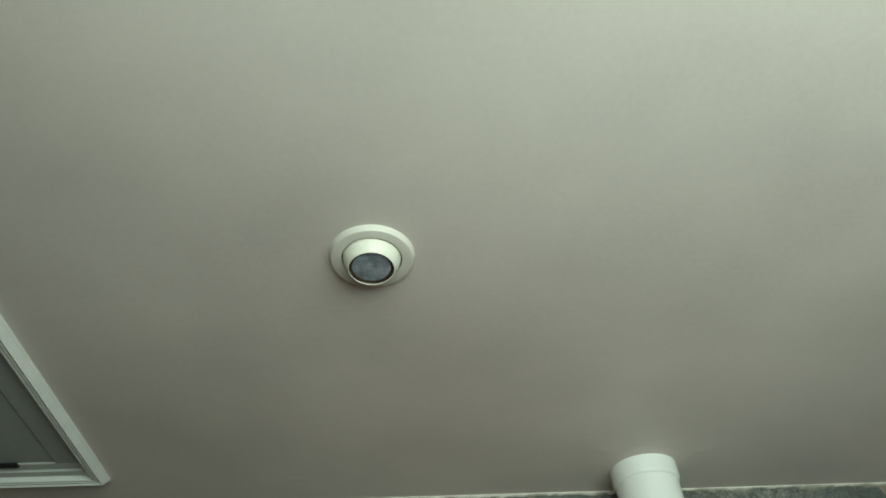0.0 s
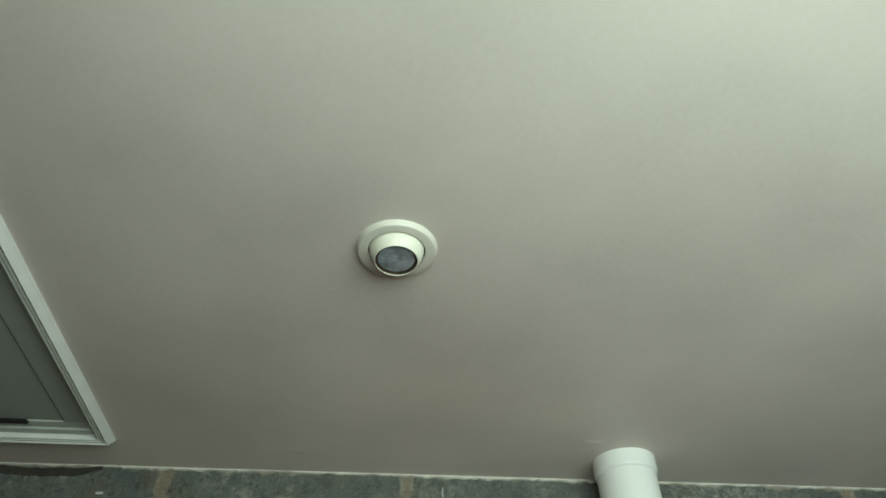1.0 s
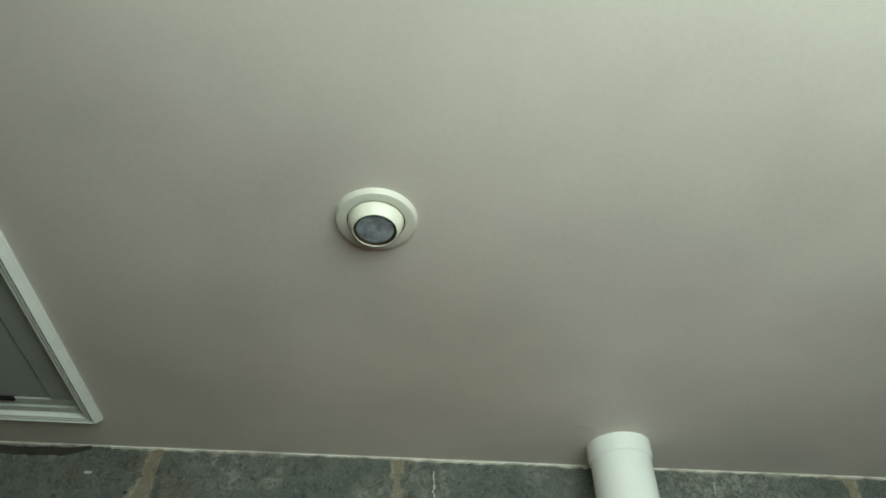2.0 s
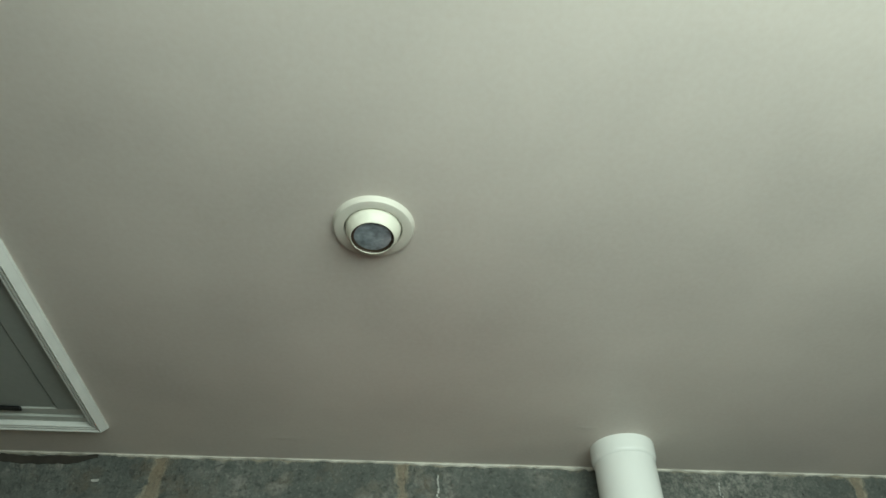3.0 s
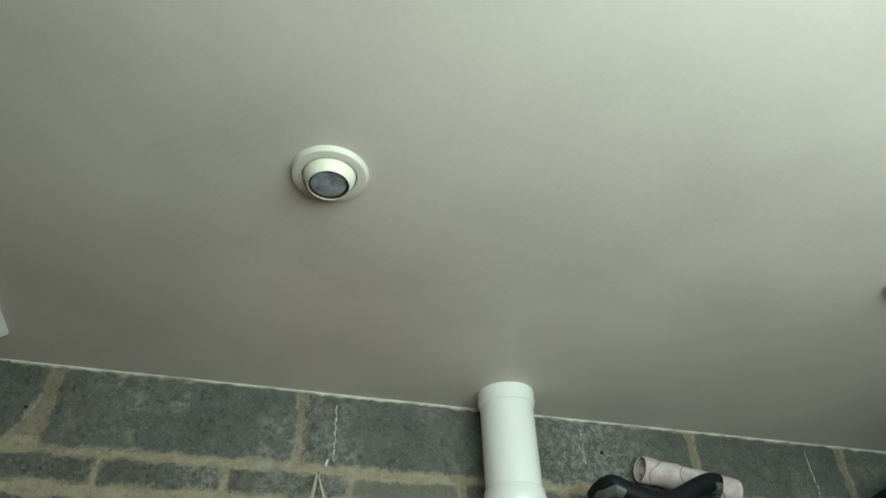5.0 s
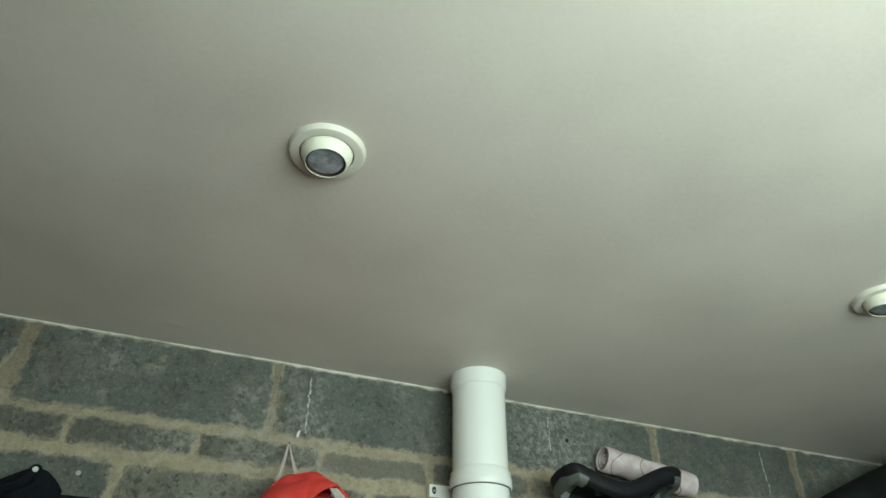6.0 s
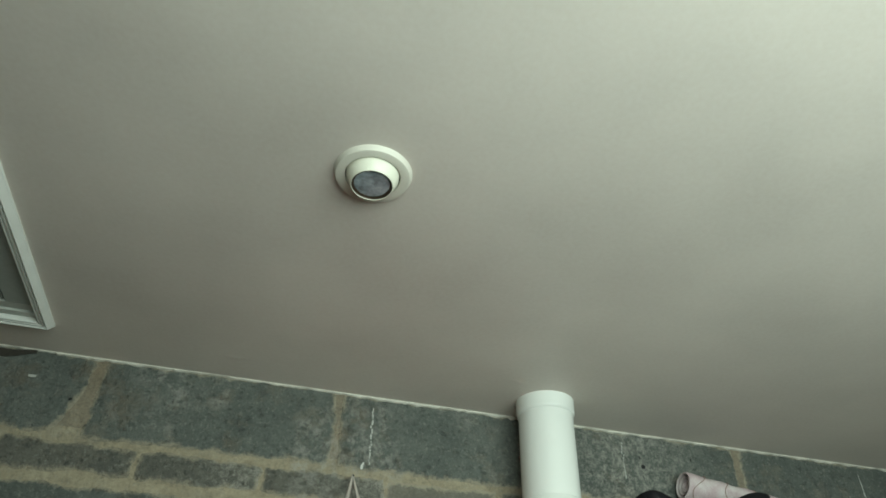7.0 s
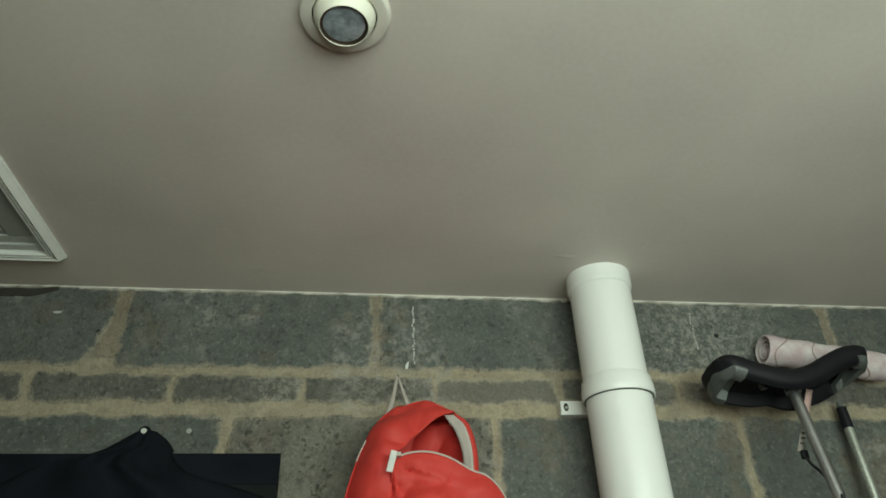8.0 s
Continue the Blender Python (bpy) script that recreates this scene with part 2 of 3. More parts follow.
def tube(points, radius, seg=12, bm=None, flat=1.0):
    """A rod along points; flat squeezes its section."""
    rows = []
    for i, p in enumerate(points):
        d = (Vector(points[min(i + 1, len(points) - 1)]) - Vector(points[max(i - 1, 0)])).normalized()
        side = d.cross(Vector((0, 1, 0.02))).normalized()
        up = side.cross(d)
        rows.append([Vector(p) + radius * (side * math.cos(a) + up * math.sin(a) * flat) for a in (2 * math.pi * k / seg for k in range(seg))])
    return loft(rows, True, bm, True)


# ---- the large structure ----
# Floor, side and south walls stay out of view; they shape the bounce.
tagged(part("floor", box(WEST, EAST, SOUTH, WALL, -0.1, 0.0), M_FLOOR), "unseen floor of the small room, brown to bounce warm light", "floor", kind="structure")
tagged(part("wall_west", box(WEST - 0.1, WEST, SOUTH - 0.1, WALL + 0.1, 0, CEIL), M_PLASTER), "unseen plain side wall, tinted to bounce warm light", "wall", kind="structure")
tagged(part("wall_east", box(EAST, EAST + 0.1, SOUTH - 0.1, WALL + 0.1, 0, CEIL), M_PLASTER), "unseen plain side wall, tinted to bounce warm light", "wall", kind="structure")
bm = box(WEST, WIN[0], SOUTH - 0.1, SOUTH, 0, CEIL)
box(WIN[1], EAST, SOUTH - 0.1, SOUTH, 0, CEIL, bm=bm)
box(WIN[0], WIN[1], SOUTH - 0.1, SOUTH, 0, WIN[2], bm=bm)
box(WIN[0], WIN[1], SOUTH - 0.1, SOUTH, WIN[3], CEIL, bm=bm)
tagged(part("wall_south", bm, M_PLASTER), "unseen plain wall with a window opening, tinted to bounce warm light", "wall", kind="structure")

HX0, HX1, HY0, HY1 = -1.10, -0.529, 0.42, 1.123     # opening of the loft hatch
xs, ys = (WEST - 0.1, HX0, HX1, EAST + 0.1), (SOUTH - 0.1, HY0, HY1, WALL + 0.1)
bm = bmesh.new()
low = [[bm.verts.new((x, y, CEIL)) for x in xs] for y in ys]
top = [[bm.verts.new((x, y, CEIL + 0.16)) for x in xs] for y in ys]
for j in range(3):
    for i in range(3):
        if (i, j) != (1, 1):
            for g in (low, top):
                bm.faces.new((g[j][i], g[j][i + 1], g[j + 1][i + 1], g[j + 1][i]))
for a, b in (((1, 1), (1, 2)), ((1, 2), (2, 2)), ((2, 2), (2, 1)), ((2, 1), (1, 1))):
    bm.faces.new((low[a[0]][a[1]], low[b[0]][b[1]], top[b[0]][b[1]], top[a[0]][a[1]]))
tagged(part("ceiling", bm, M_CEIL), "smooth skimmed and painted plaster ceiling", "ceiling", kind="structure")


def soil_pipe():
    """White plastic soil pipe in front of the block wall, up through the ceiling."""
    x, y = 0.4045, 1.166
    pipe = thing("soil_pipe", (x, y, 0), "white plastic soil pipe rising along the block wall through the ceiling", "pipe")
    part("lower_pipe", lathe([(0.0543, 0), (0.0543, 2.185)]), M_PIPE, pipe, smooth=True)
    part("upper_pipe", lathe([(0.0540, 2.19), (0.0540, 2.41)]), M_PIPE, pipe, smooth=True)
    part("coupling", lathe([(0.0545, 2.1685), (0.0588, 2.1685), (0.0598, 2.1705), (0.0598, 2.186), (0.0582, 2.190), (0.0578, 2.199), (0.0542, 2.203)]), M_PIPE, pipe, smooth=True)
    part("seal_ring", lathe([(0.0544, 2.1700), (0.0552, 2.1670), (0.0566, 2.1675), (0.0566, 2.1700)]), M_SEAL, pipe, "thin grey rubber seal", smooth=True)
    part("ceiling_socket", lathe([(0.0540, 2.368), (0.0565, 2.370), (0.0578, 2.375), (0.0578, 2.401)]), M_PIPE, pipe, smooth=True)
    strap = part("bracket", box(-0.0795, -0.030, 0.066, 0.0835, 2.166, 2.191, 0.0015), M_PIPE, pipe, "white plastic pipe bracket lug")
    # No hole is cut: a thin black disc gives the dark inside.
    part("bolt_hole_disc", lathe([(0, 0.0008), (0.0052, 0.0008), (0.0058, 0.0)], 20, pose(-0.0700, 0.0660, 2.1795, -90) @ Matrix.Diagonal((0.75, 1.25, -1, 1))), M_DARK, strap, "dark oval disc for the shaded bolt hole")
    part("bolt_head", lathe([(0, 0.0026), (0.0024, 0.0024), (0.0030, 0.0012), (0.0030, 0.0)], 12, pose(-0.0700, 0.0660, 2.1785, -90) @ Matrix.Diagonal((1, 1, -1, 1))), M_ZINC, strap, "small zinc screw head", smooth=True)


soil_pipe()


def downlight(lean_x, lean_y):
    """Eyeball downlight, its ring on the ceiling at z = 0, light side down."""
    d = thing("downlight", (0, 0, 0), "cream enamelled eyeball downlight, switched off, set in the ceiling", "ceiling light", "downlights in the ceiling")
    part("trim_ring", lathe([(0.0352, -0.0005), (0.0350, -0.0058), (0.0358, -0.0068), (0.0460, -0.0074), (0.0470, -0.0069), (0.0492, -0.0018), (0.0497, -0.0008), (0.0498, 0.0)], 64), M_RING, d, smooth=True)
    # Black disc in place of a recess, so the gap round the eyeball looks shaded.
    part("gap_disc", lathe([(0, -0.0008), (0.0358, -0.0008)], 48), M_DARK, d, "black disc for the shade in the gap round the eyeball")
    tilt = Matrix.Translation((0, 0, 0.0006)) @ pose(0, 0, 0, lean_x, lean_y, 0)
    prof = [(0.0340 * math.cos(a), -0.0340 * math.sin(a)) for a in (radians(g) for g in range(-6, 40, 4))]
    prof += [(0.0266, -0.0224), (0.0258, -0.0226), (0.0256, -0.0216)]
    eye = part("eyeball", lathe(prof, 64, tilt), M_LAMP, d, smooth=True)
    part("lamp_collar", lathe([(0.0257, -0.0218), (0.0250, -0.0206), (0.0226, -0.0198), (0.0220, -0.0150)], 48, tilt), M_RIM, eye, "dark bronze lamp rim", smooth=True)
    part("lamp_lens", lathe([(0, -0.0202), (0.006, -0.0204), (0.012, -0.0200), (0.017, -0.0202), (0.0224, -0.0192)], 40, tilt), M_LENS, eye, "grey faceted lamp glass", smooth=True)
    return d


M_RIM = material("bronze_rim", (0.07, 0.05, 0.035), 0.4, metal=0.4, vary=0.1, scale=60, fine=200, bump=0.0)
M_LENS = material("lamp_glass", (0.33, 0.375, 0.41), 0.22, metal=0.0, vary=0.22, scale=70, fine=200, bump=0.25, dist=0.001)
lamp_1 = downlight(-1.5, 0)
lamp_1.location = (-0.051, 0.6185, CEIL)
downlight(8, 2).location = (0.913, 0.614, CEIL)


def loft_hatch():
    x0, x1, y0, y1 = HX0, HX1, HY0, HY1
    h = thing("loft_hatch", (x1, y1, CEIL), "white framed loft hatch with a grey recessed panel, closed", "hatch", kind="structure")
    h.location = (0, 0, 0)
    w, t = 0.021, 0.015
    prof = [(0.0, 0.0), (0.0, -0.0105), (0.0012, -0.0125), (0.0034, -0.0128), (0.0042, -0.0092), (0.0058, -0.0092), (0.0066, -0.0132), (0.0088, -0.0134), (0.0096, -0.0094), (0.0114, -0.0094), (0.0122, -0.0140), (0.0140, -t), (w - 0.0012, -0.0052), (w, -0.004), (w, 0.0)]
    corner = [(x0, y0, -1, -1), (x1, y0, 1, -1), (x1, y1, 1, 1), (x0, y1, -1, 1)]
    for k in range(4):
        ends = [corner[k], corner[(k + 1) % 4]]
        part("architrave", loft([[(cx + sx * a, cy + sy * a, CEIL + b) for a, b in prof] for cx, cy, sx, sy in ends], caps=True), M_TRIM, h)
    # The strips are white; their greyer tone puts the weak grazing light into the colour.
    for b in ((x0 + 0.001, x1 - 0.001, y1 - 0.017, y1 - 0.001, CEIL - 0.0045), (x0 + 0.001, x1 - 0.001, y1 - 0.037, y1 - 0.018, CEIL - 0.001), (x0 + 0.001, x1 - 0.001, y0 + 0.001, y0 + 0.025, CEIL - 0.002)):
        part("head_strip", box(*b, CEIL + 0.04, 0.0015), M_STRIP, h, "white stepped edge strip, greyed for its grazing light")
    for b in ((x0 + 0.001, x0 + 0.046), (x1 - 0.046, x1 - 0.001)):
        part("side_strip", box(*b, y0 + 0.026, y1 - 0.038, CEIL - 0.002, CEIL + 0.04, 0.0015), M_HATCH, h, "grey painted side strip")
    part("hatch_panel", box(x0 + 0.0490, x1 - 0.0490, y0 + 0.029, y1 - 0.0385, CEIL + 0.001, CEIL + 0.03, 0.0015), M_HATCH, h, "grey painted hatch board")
    part("catch", box(x1 - 0.20, x1 - 0.103, y1 - 0.045, y1 - 0.034, CEIL - 0.006, CEIL - 0.0015, 0.0015), M_DARK, h, "dark metal catch")
    part("cover_board", box(x0 - 0.05, x1 + 0.05, y0 - 0.05, y1 + 0.05, CEIL + 0.1605, CEIL + 0.18), M_HATCH, h)


loft_hatch()


# ---- block wall ----
wall = tagged(part("wall_north", box(WEST, EAST, WALL + 0.0035, WALL + 0.1, 0, CEIL), M_MORTAR), "grey concrete block wall with sandy mortar joints", "wall", kind="structure")


def masonry(w, h, seed, rough=0.0040, chip=0.0):
    """A worn block w wide and h high round the origin; its face looks to -y. chip: how far its lower right corner is lost."""
    bm = bmesh.new()
    smear = bm.verts.layers.float.new("smear")
    nx, nz = max(6, int(w / 0.014)), max(4, int(h / 0.014))
    line = [(-w / 2 + w * i / nx, -h / 2) for i in range(nx)] + [(w / 2, -h / 2 + h * i / nz) for i in range(nz)]
    line += [(w / 2 - w * i / nx, h / 2) for i in range(nx)] + [(-w / 2, h / 2 - h * i / nz) for i in range(nz)]
    rad, rings, values = 0.007, [], []
    for inset, y, val in ((0.0, 0.012, 1.0), (0.0005, 0.0016, 1.0), (0.004, 0.0000, 0.84), (0.010, -0.0012, 0.54), (0.020, -0.0020, 0.20)):
        ring = []
        for x, z in line:
            cx, cz = w / 2 - rad - abs(x), h / 2 - rad - abs(z)
            if cx < 0 and cz < 0:
                k = rad / max(rad, math.hypot(cx, cz))
                x, z = math.copysign(w / 2 - rad - cx * k, x), math.copysign(h / 2 - rad - cz * k, z)
            k = Vector((x * 22 + seed * 7.3, z * 22, seed * 3.1))
            q = Vector((x * 75 + seed * 5.1, z * 75, seed))
            dx, dz = noise.noise(k) * rough * 1.6 + noise.noise(q) * rough, noise.noise(k + Vector((9, 9, 9))) * rough * 1.6 + noise.noise(q + Vector((5, 5, 5))) * rough
            dx -= chip * max(0, 2 * x / w - 0.55) / 0.45 * max(0, min(1, 0.45 - z / h)) ** 1.9
            ring.append((x * (1 - 2 * inset / w) + dx, y + noise.noise(q * 1.7) * 0.0008, z * (1 - 2 * inset / h) + dz))
        rings.append(ring), values.append(val)
    loft(rings, True, bm)
    bm.verts.ensure_lookup_table()
    for i, v in enumerate(bm.verts):
        v[smear] = values[i // len(line)]
    m = bm.verts.new((0, -0.0021, 0))
    bm.verts.ensure_lookup_table()
    last = [bm.verts[i] for i in range(len(line) * (len(rings) - 1), len(line) * len(rings))]
    for i in range(len(last)):
        bm.faces.new((last[i], last[(i + 1) % len(last)], m))
    return bm


def course(z0, z1, first, pitch, joint, name, seed, pool=None, chips={}, pale={}, moved={}):
    """Lays one course of pieces from the west end to the east end."""
    x, k = first, 0
    while x < EAST - 0.02:
        a, b = max(x + joint / 2 + moved.get(k, 0), WEST + 0.002), min(x + pitch - joint / 2 + moved.get(k + 1, 0), EAST - 0.002)
        if b - a > 0.03:
            key = (round(b - a, 3), round(z1 - z0, 3), k % 3)
            if pool is None or key not in pool:
                me = finish(masonry(b - a, z1 - z0, seed + k, chip=chips.get(k, 0.0)), name, pale.get(k, M_BRICK if name == "brick" else M_BLOCK))
                if pool is not None:
                    pool[key] = me
            else:
                me = pool[key]
            ob = new(name, me)
            ob.location, ob.parent = ((a + b) / 2, WALL, (z0 + z1) / 2), wall
        x, k = x + pitch, k + 1


course(2.2505, 2.403, -0.44 - 3 * 0.445, 0.445, 0.008, "block", 1, chips={2: 0.042, 5: 0.01}, moved={7: -0.022, 8: -0.02})
course(2.1875, 2.2405, -0.334 - 6 * 0.2225, 0.2225, 0.004, "brick", 40, pale={7: M_SMEARED, 8: M_TAN}, moved={7: -0.008, 8: -0.004})
course(1.965, 2.170, -0.236 - 4 * 0.446, 0.446, 0.007, "block", 80, pale={4: M_PALE})
pool = {}
for k in range(9):
    course(max(0.004, 1.965 - 0.225 * (k + 1)), 1.965 - 0.225 * k - 0.018, -0.44 - 3 * 0.445 - (0.22 if k % 2 else 0), 0.445, 0.018, "block", 120 + 20 * k, pool)


def mortar_face(z0, z1):
    """Trowelled mortar of the upper courses: it stands about flush, laps over some block edges and sinks back at others."""
    x0, x1 = WEST + 0.004, EAST - 0.004
    nx, nz = 760, int((z1 - z0) / 0.0054)
    rows = []
    for j in range(nz + 1):
        z, row = z0 + (z1 - z0) * j / nz, []
        for i in range(nx + 1):
            x = x0 + (x1 - x0) * i / nx
            y = 0.0007 - 0.0015 * noise.noise(Vector((x * 16, z * 26, 2))) - 0.0010 * noise.noise(Vector((x * 48, z * 60, 5))) - 0.0008 * noise.noise(Vector((x * 120, z * 120, 8)))
            row.append((x, WALL + max(y, -0.0018), z))
        rows.append(row)
    return loft(rows)


part("mortar", mortar_face(1.90, 2.266), M_MORTAR, wall, smooth=True)
part("mortar", mortar_face(2.266, 2.399), M_JOINT, wall, "brown mortar of the top joints", smooth=True)


# ---- ragged plaster lip, chalk, dabs ----
def plaster_lip():
    """Thin white line of skim plaster that laps onto the block wall under the ceiling."""
    lo, mid, up = [], [], []
    n = 700
    for i in range(n + 1):
        x = WEST + (EAST - WEST) * i / n
        d = 0.0032 + 0.005 * noise.noise(Vector((x * 6, 1, 0))) + 0.005 * noise.noise(Vector((x * 38, 2, 0))) + 0.0025 * noise.noise(Vector((x * 140, 4, 0)))
        if 0.13 < x < 0.37:
            d += 0.012 * max(0, noise.noise(Vector((x * 95, 6, 0))) - 0.05) + 0.002
        d = max(0.0009, d)
        up.append((x, WALL - 0.0045, CEIL + 0.001)), mid.append((x, WALL - 0.0042, CEIL - d * 0.7)), lo.append((x, WALL + 0.003, CEIL - d - 0.0008))
    return loft([up, mid, lo])


tagged(part("trim_plaster_edge", plaster_lip(), M_SKIM), "ragged white plaster edge between ceiling and blocks", "trim", kind="structure")


def chalk_mark(x0, z0, x1, z1, width, dashes, seed):
    rnd = random.Random(seed)
    bm = bmesh.new()
    for i in range(dashes):
        a, b = i / dashes, (i + rnd.uniform(0.6, 1.15)) / dashes
        j = rnd.uniform(-0.0017, 0.0017)
        w0, w1 = width * rnd.uniform(0.3, 1), width * rnd.uniform(0.3, 1)
        p, q = Vector((x0 + (x1 - x0) * a + j, 0, z0 + (z1 - z0) * a)), Vector((x0 + (x1 - x0) * b + j, 0, z0 + (z1 - z0) * b))
        side = Vector((z1 - z0, 0, x0 - x1)).normalized()
        ring = [p - side * w0, p + side * w0 * 0.6, (p + q) / 2 + side * w1, q + side * w1 * 0.7, q - side * w0, (p + q) / 2 - side * w0]
        rows = [[v + Vector((0, WALL - 0.0008, 0)) for v in ring], [v * 1.0 + Vector((0, WALL - 0.0024, 0)) for v in ring]]
        loft(rows, True, bm, True)
    return bm


for k, (x0, z0, x1, z1, w, d) in enumerate(((0.071, 2.376, 0.073, 2.262, 0.0025, 19), (0.612, 2.377, 0.611, 2.299, 0.0019, 12), (1.212, 2.378, 1.217, 2.272, 0.0023, 8), (-0.552, 2.3485, -0.534, 2.3495, 0.0048, 1))):
    tagged(part("chalk_mark", chalk_mark(x0, z0, x1, z1, w * 0.85, d, k), M_DUST), "white chalk stroke on the concrete block", "mark", kind="structure")
tagged(part("chalk_mark", chalk_mark(0.063, 2.266, 0.060, 2.250, 0.004, 1, 9), M_CHALK), "white plaster dab on the mortar joint", "mark", kind="structure")


def dab(x, y, lx, ly, high, seed):
    """Soft uneven ridge of filler, feathered out on the ceiling."""
    rows = []
    for r, h in ((1.0, -0.06), (0.85, 0.12), (0.65, 0.45), (0.42, 0.85), (0.2, 1.0), (0.05, 1.02)):
        row = []
        for i in range(28):
            a = 2 * math.pi * i / 28
            k = r * (1 + 0.45 * noise.noise(Vector((math.cos(a) * 1.6, math.sin(a) * 1.6, seed * 3.7))))
            p = (x + lx * k * math.cos(a), y + ly * k * math.sin(a))
            row.append((*p, CEIL - high * h * (0.8 + 0.5 * noise.noise(Vector((p[0] * 120, p[1] * 160, seed))))))
        rows.append(row)
    return loft(rows, True, caps=True)


for k, d in enumerate(((0.500, 1.104, 0.032, 0.0090, 0.0006), (0.322, 1.094, 0.026, 0.0090, 0.0007), (-0.204, 1.166, 0.026, 0.0100, 0.0006))):
    tagged(part("filler_dab", dab(*d, k), M_CEIL, smooth=True), "small ridge of filler on the ceiling", "mark", kind="structure")
# Dark strip laid on the wall where missing plaster leaves a shadowed gap.
rows = []
for y, z in ((0.003, 2.3945), (-0.0036, 2.3935), (-0.0040, 2.386), (-0.0034, 2.3785), (0.003, 2.377)):
    rows.append([(x, WALL + y, z + (2.398 - z) * 0.7 * max(0, min(1, (x + 0.60) / 0.05)) + 0.004 * noise.noise(Vector((x * 24, z * 3, 1))) + 0.002 * noise.noise(Vector((x * 90, z * 9, 4)))) for x in (WEST + 0.004 + (1.7 - 0.558) * i / 220 for i in range(221))])
bm = loft(rows)
tagged(part("trim_dark_edge", bm, M_GAP), "dark strip painted for the shaded gap under the ceiling plaster", "trim", kind="structure")


# ---- things on the wall ----
def nail(x, z, out, head, mat, label):
    t = thing("nail", (x, WALL, z), label, "nail")
    part("shank", lathe([(0.0014, 0.012), (0.0014, -out)], 8, pose(0, 0, 0, -90)), M_STEEL, t)
    part("head", lathe([(0, -out - 0.002), (head * 0.8, -out - 0.002), (head, -out - 0.001), (head, -out), (0, -out)], 12, pose(0, 0, 0, -90)), mat, t, smooth=True)


nail(0.043, 2.232, 0.020, 0.0022, M_DARK, "small dark nail in the mortar holding a bag loop")
nail(-0.349, 2.1275, 0.044, 0.0046, M_STRIP, "pale headed nail in the block wall holding a jacket")
nail(-0.292, 2.141, 0.001, 0.0045, M_HATCH, "pale blue wall plug in a block")


def cloth(name, rows, mat, parent, label="", wrinkle=0.003, scale=18.0, thick=0.0016, seed=0.0, crease=0.0, fade=0):
    """A skin of cloth over the rows, wrinkled, with thickness."""
    flat = [[Vector(p) for p in row] for row in rows]
    rows = [[Vector(p) + Vector((0, 1, 0)) * crease * (1 - abs(noise.noise(Vector((p[0] * 17 + p[2] * 9, seed, p[2] * 24 - p[0] * 6)))) * 3.2) + Vector((0.4, 1, 0.3)) * wrinkle * noise.noise(Vector(p) * scale + Vector((seed, 0, 0))) + Vector((0.2, 0.5, 0.2)) * wrinkle * 0.5 * noise.noise(Vector(p) * scale * 2.7) for p in row] for row in rows]
    if fade:
        rows = [[q.lerp(p, min(1, i / fade)) for p, q in zip(r, f)] for i, (r, f) in enumerate(zip(rows, flat))]
    ob = part(name, loft(rows), mat, parent, label, True)
    mod = ob.modifiers.new("thickness", "SOLIDIFY")
    mod.thickness = thick
    return ob


def between(a, b, n, bulge=(0, 0, 0)):
    """n + 1 rows that lead from line a to line b, bulging midway."""
    return [[Vector(p).lerp(Vector(q), i / n) + Vector(bulge) * math.sin(math.pi * i / n) for p, q in zip(a, b)] for i in range(n + 1)]


